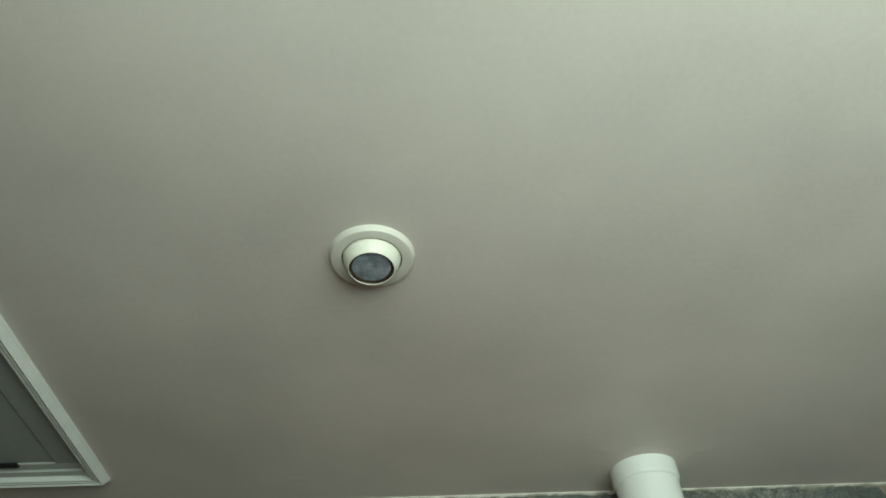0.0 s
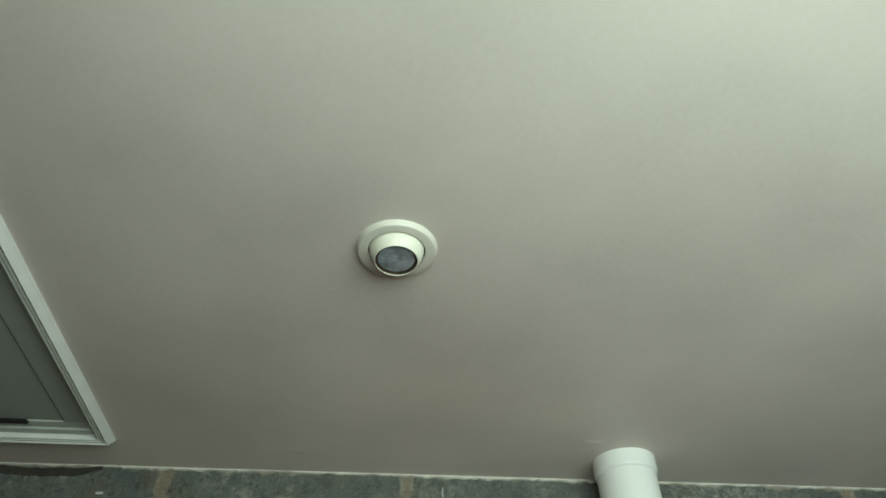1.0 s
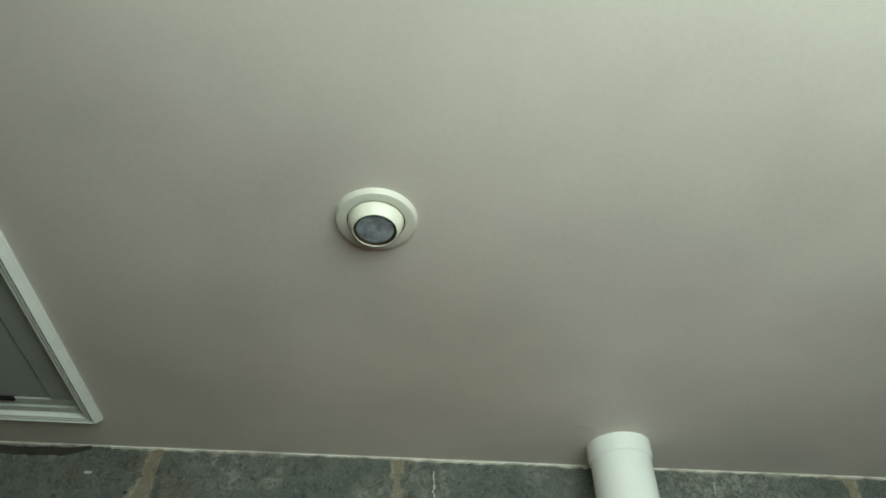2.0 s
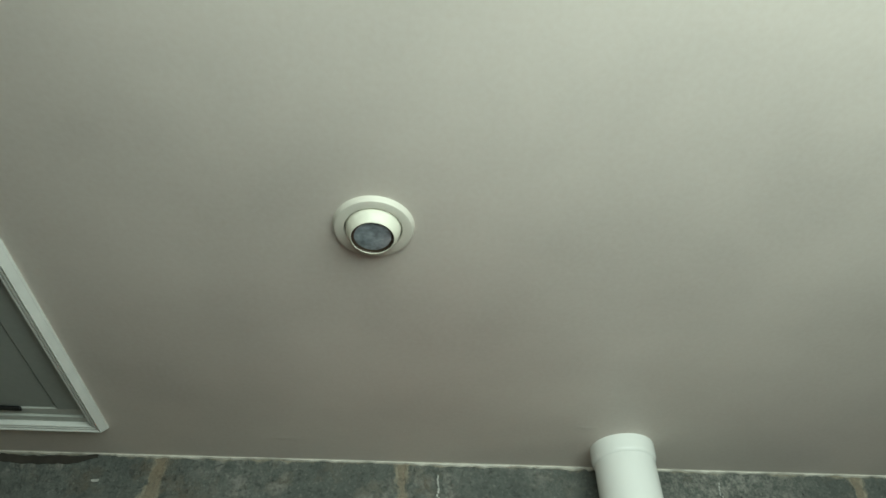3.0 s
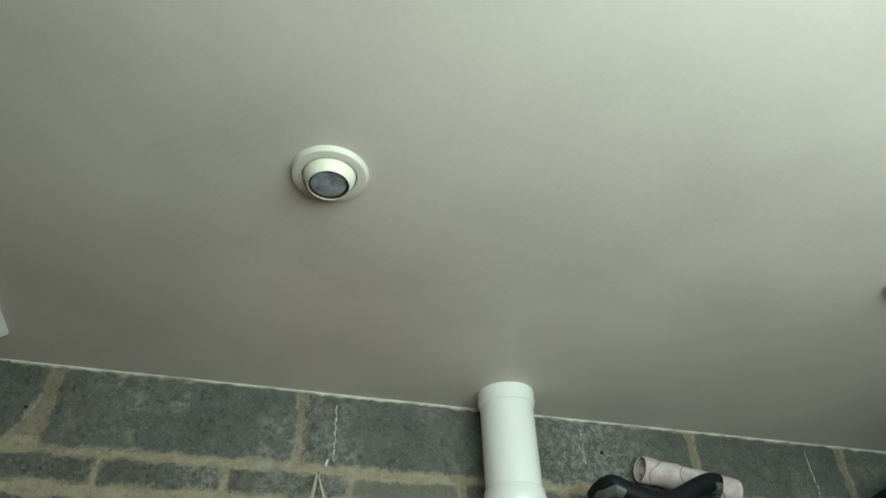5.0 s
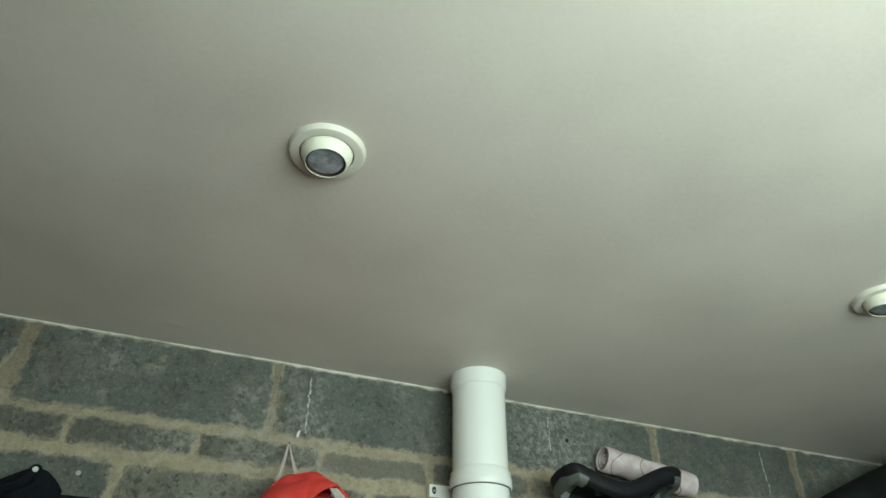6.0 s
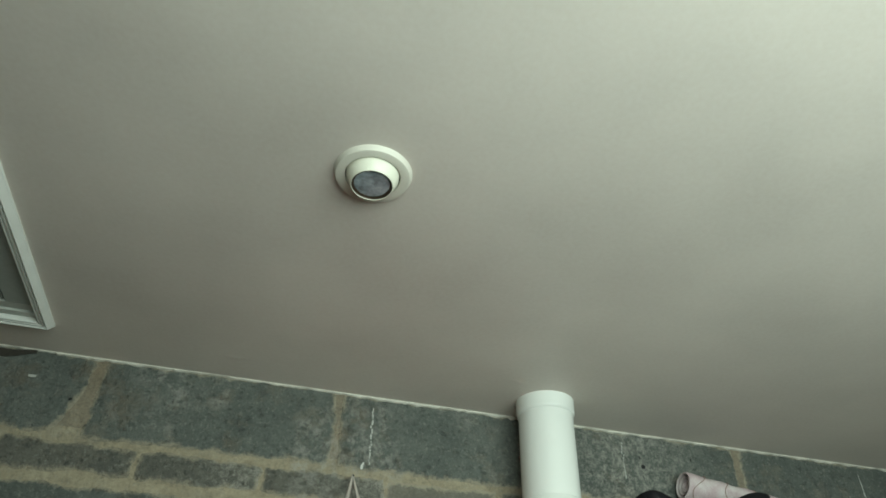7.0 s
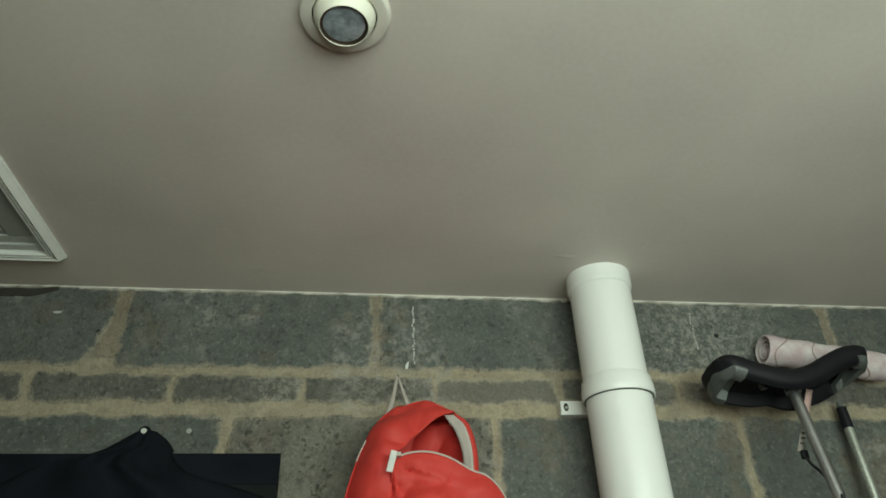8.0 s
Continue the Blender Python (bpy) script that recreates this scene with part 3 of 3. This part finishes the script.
def red_backpack():
    bag = thing("backpack", (0.06, 1.19, 1.76), "small red nylon backpack, half unzipped, hanging from a nail", "bag")
    bag.location = (0, 0, 0)
    N = 70
    left = [(-0.060, 1.122, 1.76), (-0.052, 1.120, 1.90), (-0.036, 1.120, 2.010), (-0.008, 1.130, 2.096), (0.024, 1.146, 2.140), (0.052, 1.164, 2.157), (0.082, 1.160, 2.163), (0.108, 1.158, 2.154), (0.128, 1.158, 2.143)]
    inner = [(0.010, 1.075, 1.76), (0.022, 1.072, 1.90), (0.026, 1.078, 2.00), (0.028, 1.090, 2.052), (0.048, 1.104, 2.076), (0.068, 1.116, 2.098), (0.090, 1.130, 2.120), (0.108, 1.142, 2.133), (0.127, 1.156, 2.142)]
    part_rows = between(smooth_line(left, N), smooth_line(inner, N), 22)
    part_rows = [[p + Vector((-0.10, -1, 0.25)) * 0.018 * math.sin(math.pi * i / 22) * (1 - 0.75 * k / N) for k, p in enumerate(r)] for i, r in enumerate(part_rows)]
    cloth("shell", part_rows, M_RED, bag, wrinkle=0.005, scale=16, crease=0.005)
    back = [(x, 1.236, z - 0.012) for x, y, z in left]
    cloth("back_edge", between(smooth_line(left, N), smooth_line(back, N), 4, (-0.004, 0, 0.003)), M_RED, bag, wrinkle=0.002)
    right = [(0.128, 1.158, 2.143), (0.150, 1.160, 2.126), (0.162, 1.165, 2.085), (0.163, 1.168, 2.02), (0.166, 1.17, 1.90), (0.17, 1.175, 1.76)]
    rin = [(0.126, 1.152, 2.137), (0.143, 1.150, 2.118), (0.152, 1.150, 2.080), (0.152, 1.15, 2.02), (0.154, 1.15, 1.90), (0.156, 1.15, 1.76)]
    rweb = [(0.111, 1.155, 2.138), (0.128, 1.156, 2.112), (0.138, 1.158, 2.078), (0.139, 1.16, 2.02), (0.141, 1.16, 1.90), (0.14, 1.16, 1.76)]
    cloth("side_gusset", between(smooth_line(right, N), smooth_line(rin, N), 4, (0.002, -0.003, 0)), M_RED, bag, wrinkle=0.002)
    cloth("side_back", between(smooth_line([(x, 1.236, z - 0.01) for x, y, z in right], N), smooth_line(right, N), 4, (0.003, 0, 0)), M_RED, bag, wrinkle=0.002)
    cloth("zip_tape", between(smooth_line(rin, N), smooth_line(rweb, N), 4), M_WEB, bag, "white zip tape", wrinkle=0.0012, thick=0.001)
    # lining seen through the opening
    lin_a = smooth_line([(-0.03, 1.222, 1.80), (-0.01, 1.22, 2.05), (0.04, 1.215, 2.125), (0.085, 1.21, 2.14), (0.125, 1.188, 2.132), (0.150, 1.172, 2.07), (0.154, 1.172, 1.80)], N)
    lin_b = smooth_line([(0.02, 1.225, 1.80), (0.04, 1.225, 1.95), (0.05, 1.225, 2.02), (0.07, 1.225, 2.03), (0.09, 1.225, 2.02), (0.10, 1.225, 1.95), (0.11, 1.225, 1.80)], N)
    cloth("lining", between(lin_a, lin_b, 12), M_RED, bag, wrinkle=0.010, scale=22, crease=0.008)
    # front panel, sagging to the open side
    rim = [(0.027, 1.086, 2.049), (0.045, 1.083, 2.056), (0.066, 1.082, 2.059), (0.088, 1.082, 2.057), (0.112, 1.084, 2.049), (0.138, 1.088, 2.035), (0.163, 1.092, 2.026), (0.186, 1.10, 2.000), (0.204, 1.11, 1.955), (0.212, 1.12, 1.86), (0.212, 1.13, 1.76)]
    top = smooth_line(rim, N)
    foot = smooth_line([(0.010 + 0.018 * k, 1.070 + 0.0025 * k, 1.76) for k in range(11)], N)
    rows = between(top, foot, 70)
    rows = [[p + Vector((0, -0.028 * math.sin(math.pi * min(1, i / 45)) * math.sin(math.pi * k / (N - 1)), 0)) for k, p in enumerate(r)] for i, r in enumerate(rows)]
    def pleat(p):
        """Sharp folds that fan out from the zip slider and the sagging corner."""
        deep = 0
        for x0, z0, turn, size, wide in ((0.030, 2.045, -20, 0.0055, 0.10), (0.030, 2.045, -42, 0.0045, 0.08), (0.028, 2.045, -84, 0.006, 0.07), (0.175, 1.99, -152, 0.006, 0.09), (0.175, 1.99, -172, 0.0045, 0.07), (0.12, 2.05, -118, 0.004, 0.09)):
            dx, dz = p.x - x0, p.z - z0
            r, g = math.hypot(dx, dz), math.atan2(dz, dx) - math.radians(turn)
            g = (g + math.pi) % (2 * math.pi) - math.pi
            deep += size * max(0, 1 - abs(g) / wide / (1.6 if g > 0 else 1)) * min(1, r / 0.03) * max(0, 1 - r / 0.17)
        return Vector((0, -deep, 0))

    rows = [[p + pleat(p) for p in r] for r in rows]
    cloth("front_panel", rows, M_RED, bag, wrinkle=0.009, scale=15, seed=3, crease=0.009, fade=9)
    part("piping", tube([p + Vector((0, -0.001, 0.001)) for p in top[:60]], 0.0017, 8), M_WEB, bag, "white zip piping", True)
    part("seam_piping", tube(smooth_line([(-0.0225, 1.1225, 2.058), (-0.0165, 1.125, 2.074), (-0.0095, 1.129, 2.090)], 10), 0.0011, 6), M_WEB, bag, "white seam piping", True)
    pull = part("zip_slider", box(0.025, 0.039, 1.072, 1.084, 2.052, 2.058, 0.0015), M_WEB, bag, "white zip slider")
    bm = box(-0.0045, 0.0045, -0.0015, 0.0015, -0.029, 0, 0.0012)
    bmesh.ops.transform(bm, matrix=pose(0.0290, 1.064, 2.057, 8, 14, 0), verts=bm.verts)
    part("zip_pull", bm, M_CHALK, pull, "white plastic zip pull")
    for name, pts in (("loop", [(0.0425, 1.2305, 2.2345), (0.037, 1.215, 2.20), (0.030, 1.195, 2.168), (0.024, 1.178, 2.145)]), ("loop", [(0.0435, 1.2305, 2.2345), (0.052, 1.226, 2.205), (0.060, 1.218, 2.178), (0.068, 1.205, 2.150)])):
        pts = smooth_line(pts, 14)
        wid = [0.0010 + 0.0038 * (k / 13) ** 0.7 for k in range(14)]
        cloth(name, [[p - Vector((w, 0, 0)) for p, w in zip(pts, wid)], pts, [p + Vector((w, 0.002, 0)) for p, w in zip(pts, wid)]], M_WEB, bag, "white hanging loop", wrinkle=0.001, thick=0.0012)


red_backpack()


def dark_jacket():
    """Navy jacket on a nail, in front of the black flat case."""
    j = thing("jacket", (0, 0, 0), "dark navy jacket hanging in folds from a nail", "jacket")
    spec = [(2.132, -0.355, -0.339, 0.012), (2.129, -0.366, -0.328, 0.018), (2.122, -0.379, -0.319, 0.022), (2.114, -0.392, -0.311, 0.025), (2.104, -0.408, -0.304, 0.028), (2.096, -0.432, -0.305, 0.030), (2.086, -0.48, -0.298, 0.034), (2.070, -0.52, -0.280, 0.036), (2.050, -0.55, -0.215, 0.038), (2.028, -0.57, -0.145, 0.042), (2.010, -0.58, -0.115, 0.046), (1.9, -0.60, -0.085, 0.06), (1.6, -0.61, -0.09, 0.07), (1.35, -0.62, -0.10, 0.07)]
    rows = []
    for z, a, b, d in spec:
        row = []
        for k in range(41):
            u = k / 40
            fold = 0.010 * min(1, (2.132 - z) / 0.06) * math.sin(u * 23 + 2 * noise.noise(Vector((u * 3, z * 6, 0))))
            row.append((a + (b - a) * u, 1.226 - d * math.sin(math.pi * u) ** 0.6 - fold * math.sin(math.pi * u), z + 0.004 * noise.noise(Vector((u * 6, z * 20, 3)))))
        rows.append(row)
    cloth("body", rows, M_NAVY, j, wrinkle=0.004, scale=20, thick=0.003)
    part("hanger_loop", tube(smooth_line([(-0.360, 1.215, 2.120), (-0.354, 1.211, 2.1335), (-0.344, 1.211, 2.1335), (-0.338, 1.215, 2.120)], 12), 0.002, 6), M_NAVY, j, "cloth hanger loop", True)


dark_jacket()
case = thing("portfolio_case", (0, 0, 0), "flat black portfolio case hanging flat against the block wall", "case")
part("cover", box(-0.82, -0.1425, 1.2275, 1.2475, 1.55, 2.098, 0.003), M_BLACKCLOTH, case)
part("binding", box(-0.822, -0.141, 1.2255, 1.2275, 2.052, 2.099, 0.0008), M_NAVY, case, "black top binding")


def crutch():
    """Pole with a dished, padded black head, leaning on the wall."""
    c = thing("crutch", (0, 0, 0), "grey metal crutch with curved black padded head against the wall", "crutch")
    K = 241
    mid = smooth_line([(0.565, 1.150, 2.209), (0.586, 1.150, 2.214), (0.617, 1.150, 2.204), (0.653, 1.150, 2.194), (0.686, 1.150, 2.190), (0.720, 1.150, 2.197), (0.762, 1.150, 2.217), (0.795, 1.150, 2.231), (0.822, 1.150, 2.235), (0.846, 1.150, 2.229)], K)

    def band(lo, hi, outer, inner, grow=0.0):
        """A length of the dished head; the hollow of its underside runs out towards the two round ends."""
        rows = []
        for i in range(lo, hi + 1):
            d = (mid[min(i + 1, K - 1)] - mid[max(i - 1, 0)]).normalized()
            up = Vector((-d.z, 0, d.x))
            e = min(i, K - 1 - i) * 0.00122
            w = 0.050 * max(0.012, 1 - max(0, 1 - e / 0.042) ** 2.5) ** 0.5 + grow
            high = max(0.35, 1 - max(0, 1 - e / 0.007) ** 2.2) ** 0.5
            h = min(1, max(0, (e - 0.020) / 0.012))
            h = h * h * (3 - 2 * h)
            foot = outer[-1][1]
            turn = 0.030 * math.sin(math.pi * min(1, max(0, (i / K - 0.42) / 0.60))) ** 1.2 + 0.016 * math.sin(math.pi * min(1, max(0, (0.42 - i / K) / 0.50))) ** 1.2
            sink = lambda a: Vector((0, 0, -turn * max(0, 0.35 + 0.65 * a)))
            rows.append([mid[i] + Vector((0, w * a, 0)) + up * b * high + sink(a) for a, b in outer]
                        + [mid[i] + Vector((0, w * a, 0)) + up * (foot + (b - foot) * h) * high + sink(a) for a, b in inner])
        return loft(rows, True, caps=True)

    part("pad", band(3, K - 4, [(-0.80, -0.0215), (-0.92, -0.0185), (-1.0, -0.012), (-1.03, -0.003), (-1.01, 0.006), (-0.95, 0.011), (-0.84, 0.0142), (0, 0.0155), (0.84, 0.0142), (0.95, 0.011), (1.01, 0.006), (1.03, -0.003), (1.0, -0.012), (0.92, -0.0185), (0.80, -0.0215)],
                     [(0.74, -0.0195), (0.70, 0.000), (0.4, 0.005), (-0.4, 0.005), (-0.70, 0.000), (-0.74, -0.0195)]), M_RUBBER, c, smooth=True)
    ring = [(-0.78, -0.0238), (-0.92, -0.0205), (-1.0, -0.0140), (-1.01, -0.0105), (-0.95, -0.006), (0.95, -0.006), (1.01, -0.0105), (1.0, -0.0140), (0.92, -0.0205), (0.78, -0.0238)]
    core = [(0.55, -0.0238), (0.44, -0.010), (0, -0.006), (-0.44, -0.010), (-0.55, -0.0238)]
    part("end_cap", band(0, 46, ring, core, 0.0016), M_GREY, c, "grey rubber end cap", True)
    part("end_cap", band(198, K - 1, ring, core, 0.0016), M_GREY, c, "grey rubber end cap", True)
    part("screw", lathe([(0, -0.010), (0.006, -0.010), (0.007, -0.006), (0.007, 0)], 14, pose(0.655, 1.150, 2.194, 0, -10, 0)), M_GREY, c, "grey screw cap", True)
    top, foot = Vector((0.696, 1.136, 2.190)), Vector((0.640, 0.722, 0.006))
    part("socket", tube([top + (foot - top) * f for f in (-0.002, 0.004, 0.0085)], 0.0125, 20), M_GREY, c, "grey collar", True)
    part("shaft", tube([top.lerp(foot, f) for f in (0, 0.25, 0.5, 0.75, 0.985)], 0.0088, 20), M_STEEL, c, "grey metal tube", True)
    part("foot_tip", tube([top.lerp(foot, f) for f in (0.975, 0.985, 1.0)], 0.013, 16), M_RUBBER, c, "black rubber tip", True)
    a, b = Vector((0.738, 1.148, 2.184)), Vector((0.690, 1.145, 2.090))
    for name, f0, f1, w, mat, lab in (("strap_label", 0.0, 0.62, 0.0065, M_TAG, "pink label strap"), ("strap_tag", 0.60, 1.12, 0.0060, M_WEB, "white label with unreadable grey print")):
        p, q = a.lerp(b, f0), a.lerp(b, f1)
        cloth(name, [[p - Vector((w, 0, 0)), q - Vector((w, 0, 0))], [p + Vector((w, 0.002, 0)), q + Vector((w, 0.002, 0))]], mat, c, lab, wrinkle=0.0, thick=0.001)
    for k in range(4):
        f = 0.72 + 0.09 * k
        p = a.lerp(b, f)
        part("print_bar", box(p.x - 0.004, p.x + 0.003, p.y - 0.0022, p.y - 0.0008, p.z - 0.0016, p.z + 0.0014), M_GREY, c, "grey bar of print")
    part("cord", tube(smooth_line([(0.688, 1.145, 2.080), (0.691, 1.142, 2.060), (0.704, 1.140, 2.043), (0.716, 1.138, 2.02), (0.712, 1.136, 1.99), (0.70, 1.12, 1.96), (0.690, 1.092, 1.985), (0.688, 1.088, 2.00)], 40), 0.0024, 8), M_RUBBER, c, "thin black cord", True)
    part("cord_lock", box(0.683, 0.694, 1.141, 1.149, 2.066, 2.080, 0.002), M_RUBBER, c, "black cord end")


crutch()


def pole():
    t = thing("pole", (0, 0, 0), "worn zinc broom handle with a dark cap leaning on the blocks", "pole")
    top, foot = Vector((0.846, 1.228, 2.178)), Vector((0.73, 1.02, 0.0))
    part("handle", tube([top.lerp(foot, f) for f in (0.012, 0.3, 0.6, 1.0)], 0.0080, 16), M_ZINC, t, smooth=True)
    part("cap", tube([top.lerp(foot, f) for f in (-0.0008, 0.0005, 0.008, 0.016, 0.017)], 0.0090, 16), M_RUBBER, t, "dark plastic cap", True)
    part("cap_tip", tube([top.lerp(foot, f) for f in (-0.006, -0.005, 0.0)], 0.0055, 12), M_GREY, t, "grey hanging lug", True)


pole()


def fabric_roll():
    r = thing("fabric_roll", (0, 0, 0), "pale pink fabric roll tied with thread, wedged behind crutch head", "roll")
    a, b = Vector((0.719, 1.213, 2.286)), Vector((0.952, 1.215, 2.2535))
    axis = (b - a).normalized()
    turn = axis.to_track_quat("Z", "Y").to_matrix().to_4x4()
    at = Matrix.Translation(a) @ turn
    L = (b - a).length
    prof = [(0.0235, 0.03), (0.0235, 0.001), (0.0255, 0), (0.0272, 0.002)]
    prof += [(0.0270 + 0.0012 * math.sin(k * 1.7), L * k / 14) for k in range(1, 14)]
    prof += [(0.0262, L - 0.003), (0.022, L), (0, L - 0.004)]
    bm = lathe(prof, 40, at)
    for v in bm.verts:
        v.co += Vector((1, 1, 1)) * 0.0016 * noise.noise(v.co * 40)
    part("roll", bm, M_PINK, r, smooth=True)
    part("inner_turn", lathe([(0.0175, 0.03), (0.0165, 0.004), (0.0185, 0.003), (0.0192, 0.03)], 32, at), M_PINK, r, smooth=True)
    part("core_turn", lathe([(0.0105, 0.03), (0.0100, 0.007), (0.0122, 0.006), (0.0128, 0.03)], 28, at), M_PINK, r, smooth=True)
    part("core", lathe([(0, 0.014), (0.0102, 0.014)], 24, at), M_PINK, r)
    for k in range(3):
        z0 = 0.035 + 0.07 * k
        ring = [at @ Vector((0.0281 * math.cos(g), 0.0281 * math.sin(g), z0 + 0.022 * math.sin(g + 0.7 + k) + 0.005 * math.sin(3 * g + k))) for g in (2 * math.pi * i / 40 for i in range(41))]
        part("tie", tube(ring, 0.0010, 6), M_SEAM, r, "brown tie thread", True)
    part("thread", tube(smooth_line([(0.951, 1.212, 2.247), (0.960, 1.215, 2.225), (0.972, 1.225, 2.19), (0.985, 1.235, 2.165)], 20), 0.0012, 6), M_WEB, r, "loose white thread", True)


fabric_roll()


def dark_coat():
    """Black coat on a hanger, high up against the wall and the ceiling."""
    c = thing("coat", (0, 0, 0), "bulky black coat hanging high against the block wall", "coat")
    spec = [(2.392, 1.56, 1.90, 0.05), (2.377, 1.50, 1.95, 0.07), (2.354, 1.43, 2.0, 0.085), (2.315, 1.335, 2.05, 0.095), (2.278, 1.25, 2.12, 0.10), (2.25, 1.185, 2.17, 0.10), (2.232, 1.150, 2.19, 0.10), (2.215, 1.140, 2.2, 0.10), (2.19, 1.155, 2.2, 0.10), (2.15, 1.172, 2.19, 0.10), (2.0, 1.175, 2.18, 0.105), (1.7, 1.165, 2.18, 0.11), (1.2, 1.15, 2.2, 0.11)]
    rows = []
    for z, a, b, d in spec:
        row = []
        for k in range(48):
            g = 2 * math.pi * k / 48
            cx, rx = (a + b) / 2, (b - a) / 2
            sx, sy = math.copysign(abs(math.cos(g)) ** 0.7, math.cos(g)), math.copysign(abs(math.sin(g)) ** 0.7, math.sin(g))
            p = Vector((cx + 0.08 + rx * sx, 1.122 + d * sy, z))
            row.append(p + Vector((1, 1, 0.3)) * 0.008 * noise.noise(p * 14))
        rows.append(row)
    part("body", loft(rows, True, caps=True), M_BLACKCLOTH, c, smooth=True)
    part("hook", tube(smooth_line([(1.72, WALL + 0.002, 2.36), (1.72, 1.20, 2.362), (1.72, 1.17, 2.372), (1.72, 1.16, 2.39)], 14), 0.004, 8), M_STEEL, c, "metal wall hook", True)


dark_coat()

# ---- window behind the camera ----
win = thing("window_1", (0, 0, 0), "white framed window letting in daylight", "window", kind="structure")
for b in ((WIN[0], WIN[1], WIN[2], WIN[2] + 0.05), (WIN[0], WIN[1], WIN[3] - 0.05, WIN[3]), (WIN[0], WIN[0] + 0.05, WIN[2] + 0.05, WIN[3] - 0.05), (WIN[1] - 0.05, WIN[1], WIN[2] + 0.05, WIN[3] - 0.05)):
    part("window_frame", box(b[0], b[1], SOUTH - 0.055, SOUTH - 0.005, b[2], b[3], 0.003), M_TRIM, win)

# Black discs on the block faces draw the shade of small holes.
for k, (x, z, r) in enumerate(((0.656, 2.329, 0.0062), (0.652, 2.348, 0.0034), (0.775, 2.356, 0.0036), (0.21, 2.290, 0.0025), (-0.47, 2.315, 0.0028))):
    bm = lathe([(0, 0), (r * 0.7, 0.0002), (r, 0.0012)], 10, pose(x, WALL - 0.0026, z, -90, 0, 37 * k))
    for v in bm.verts:
        v.co += Vector((1, 0, 1.4)) * 0.0012 * noise.noise(v.co * 300)
    tagged(part("hole_disc", bm, M_DARK), "small dark disc for the shade of a hole in the block", "hole", kind="structure")
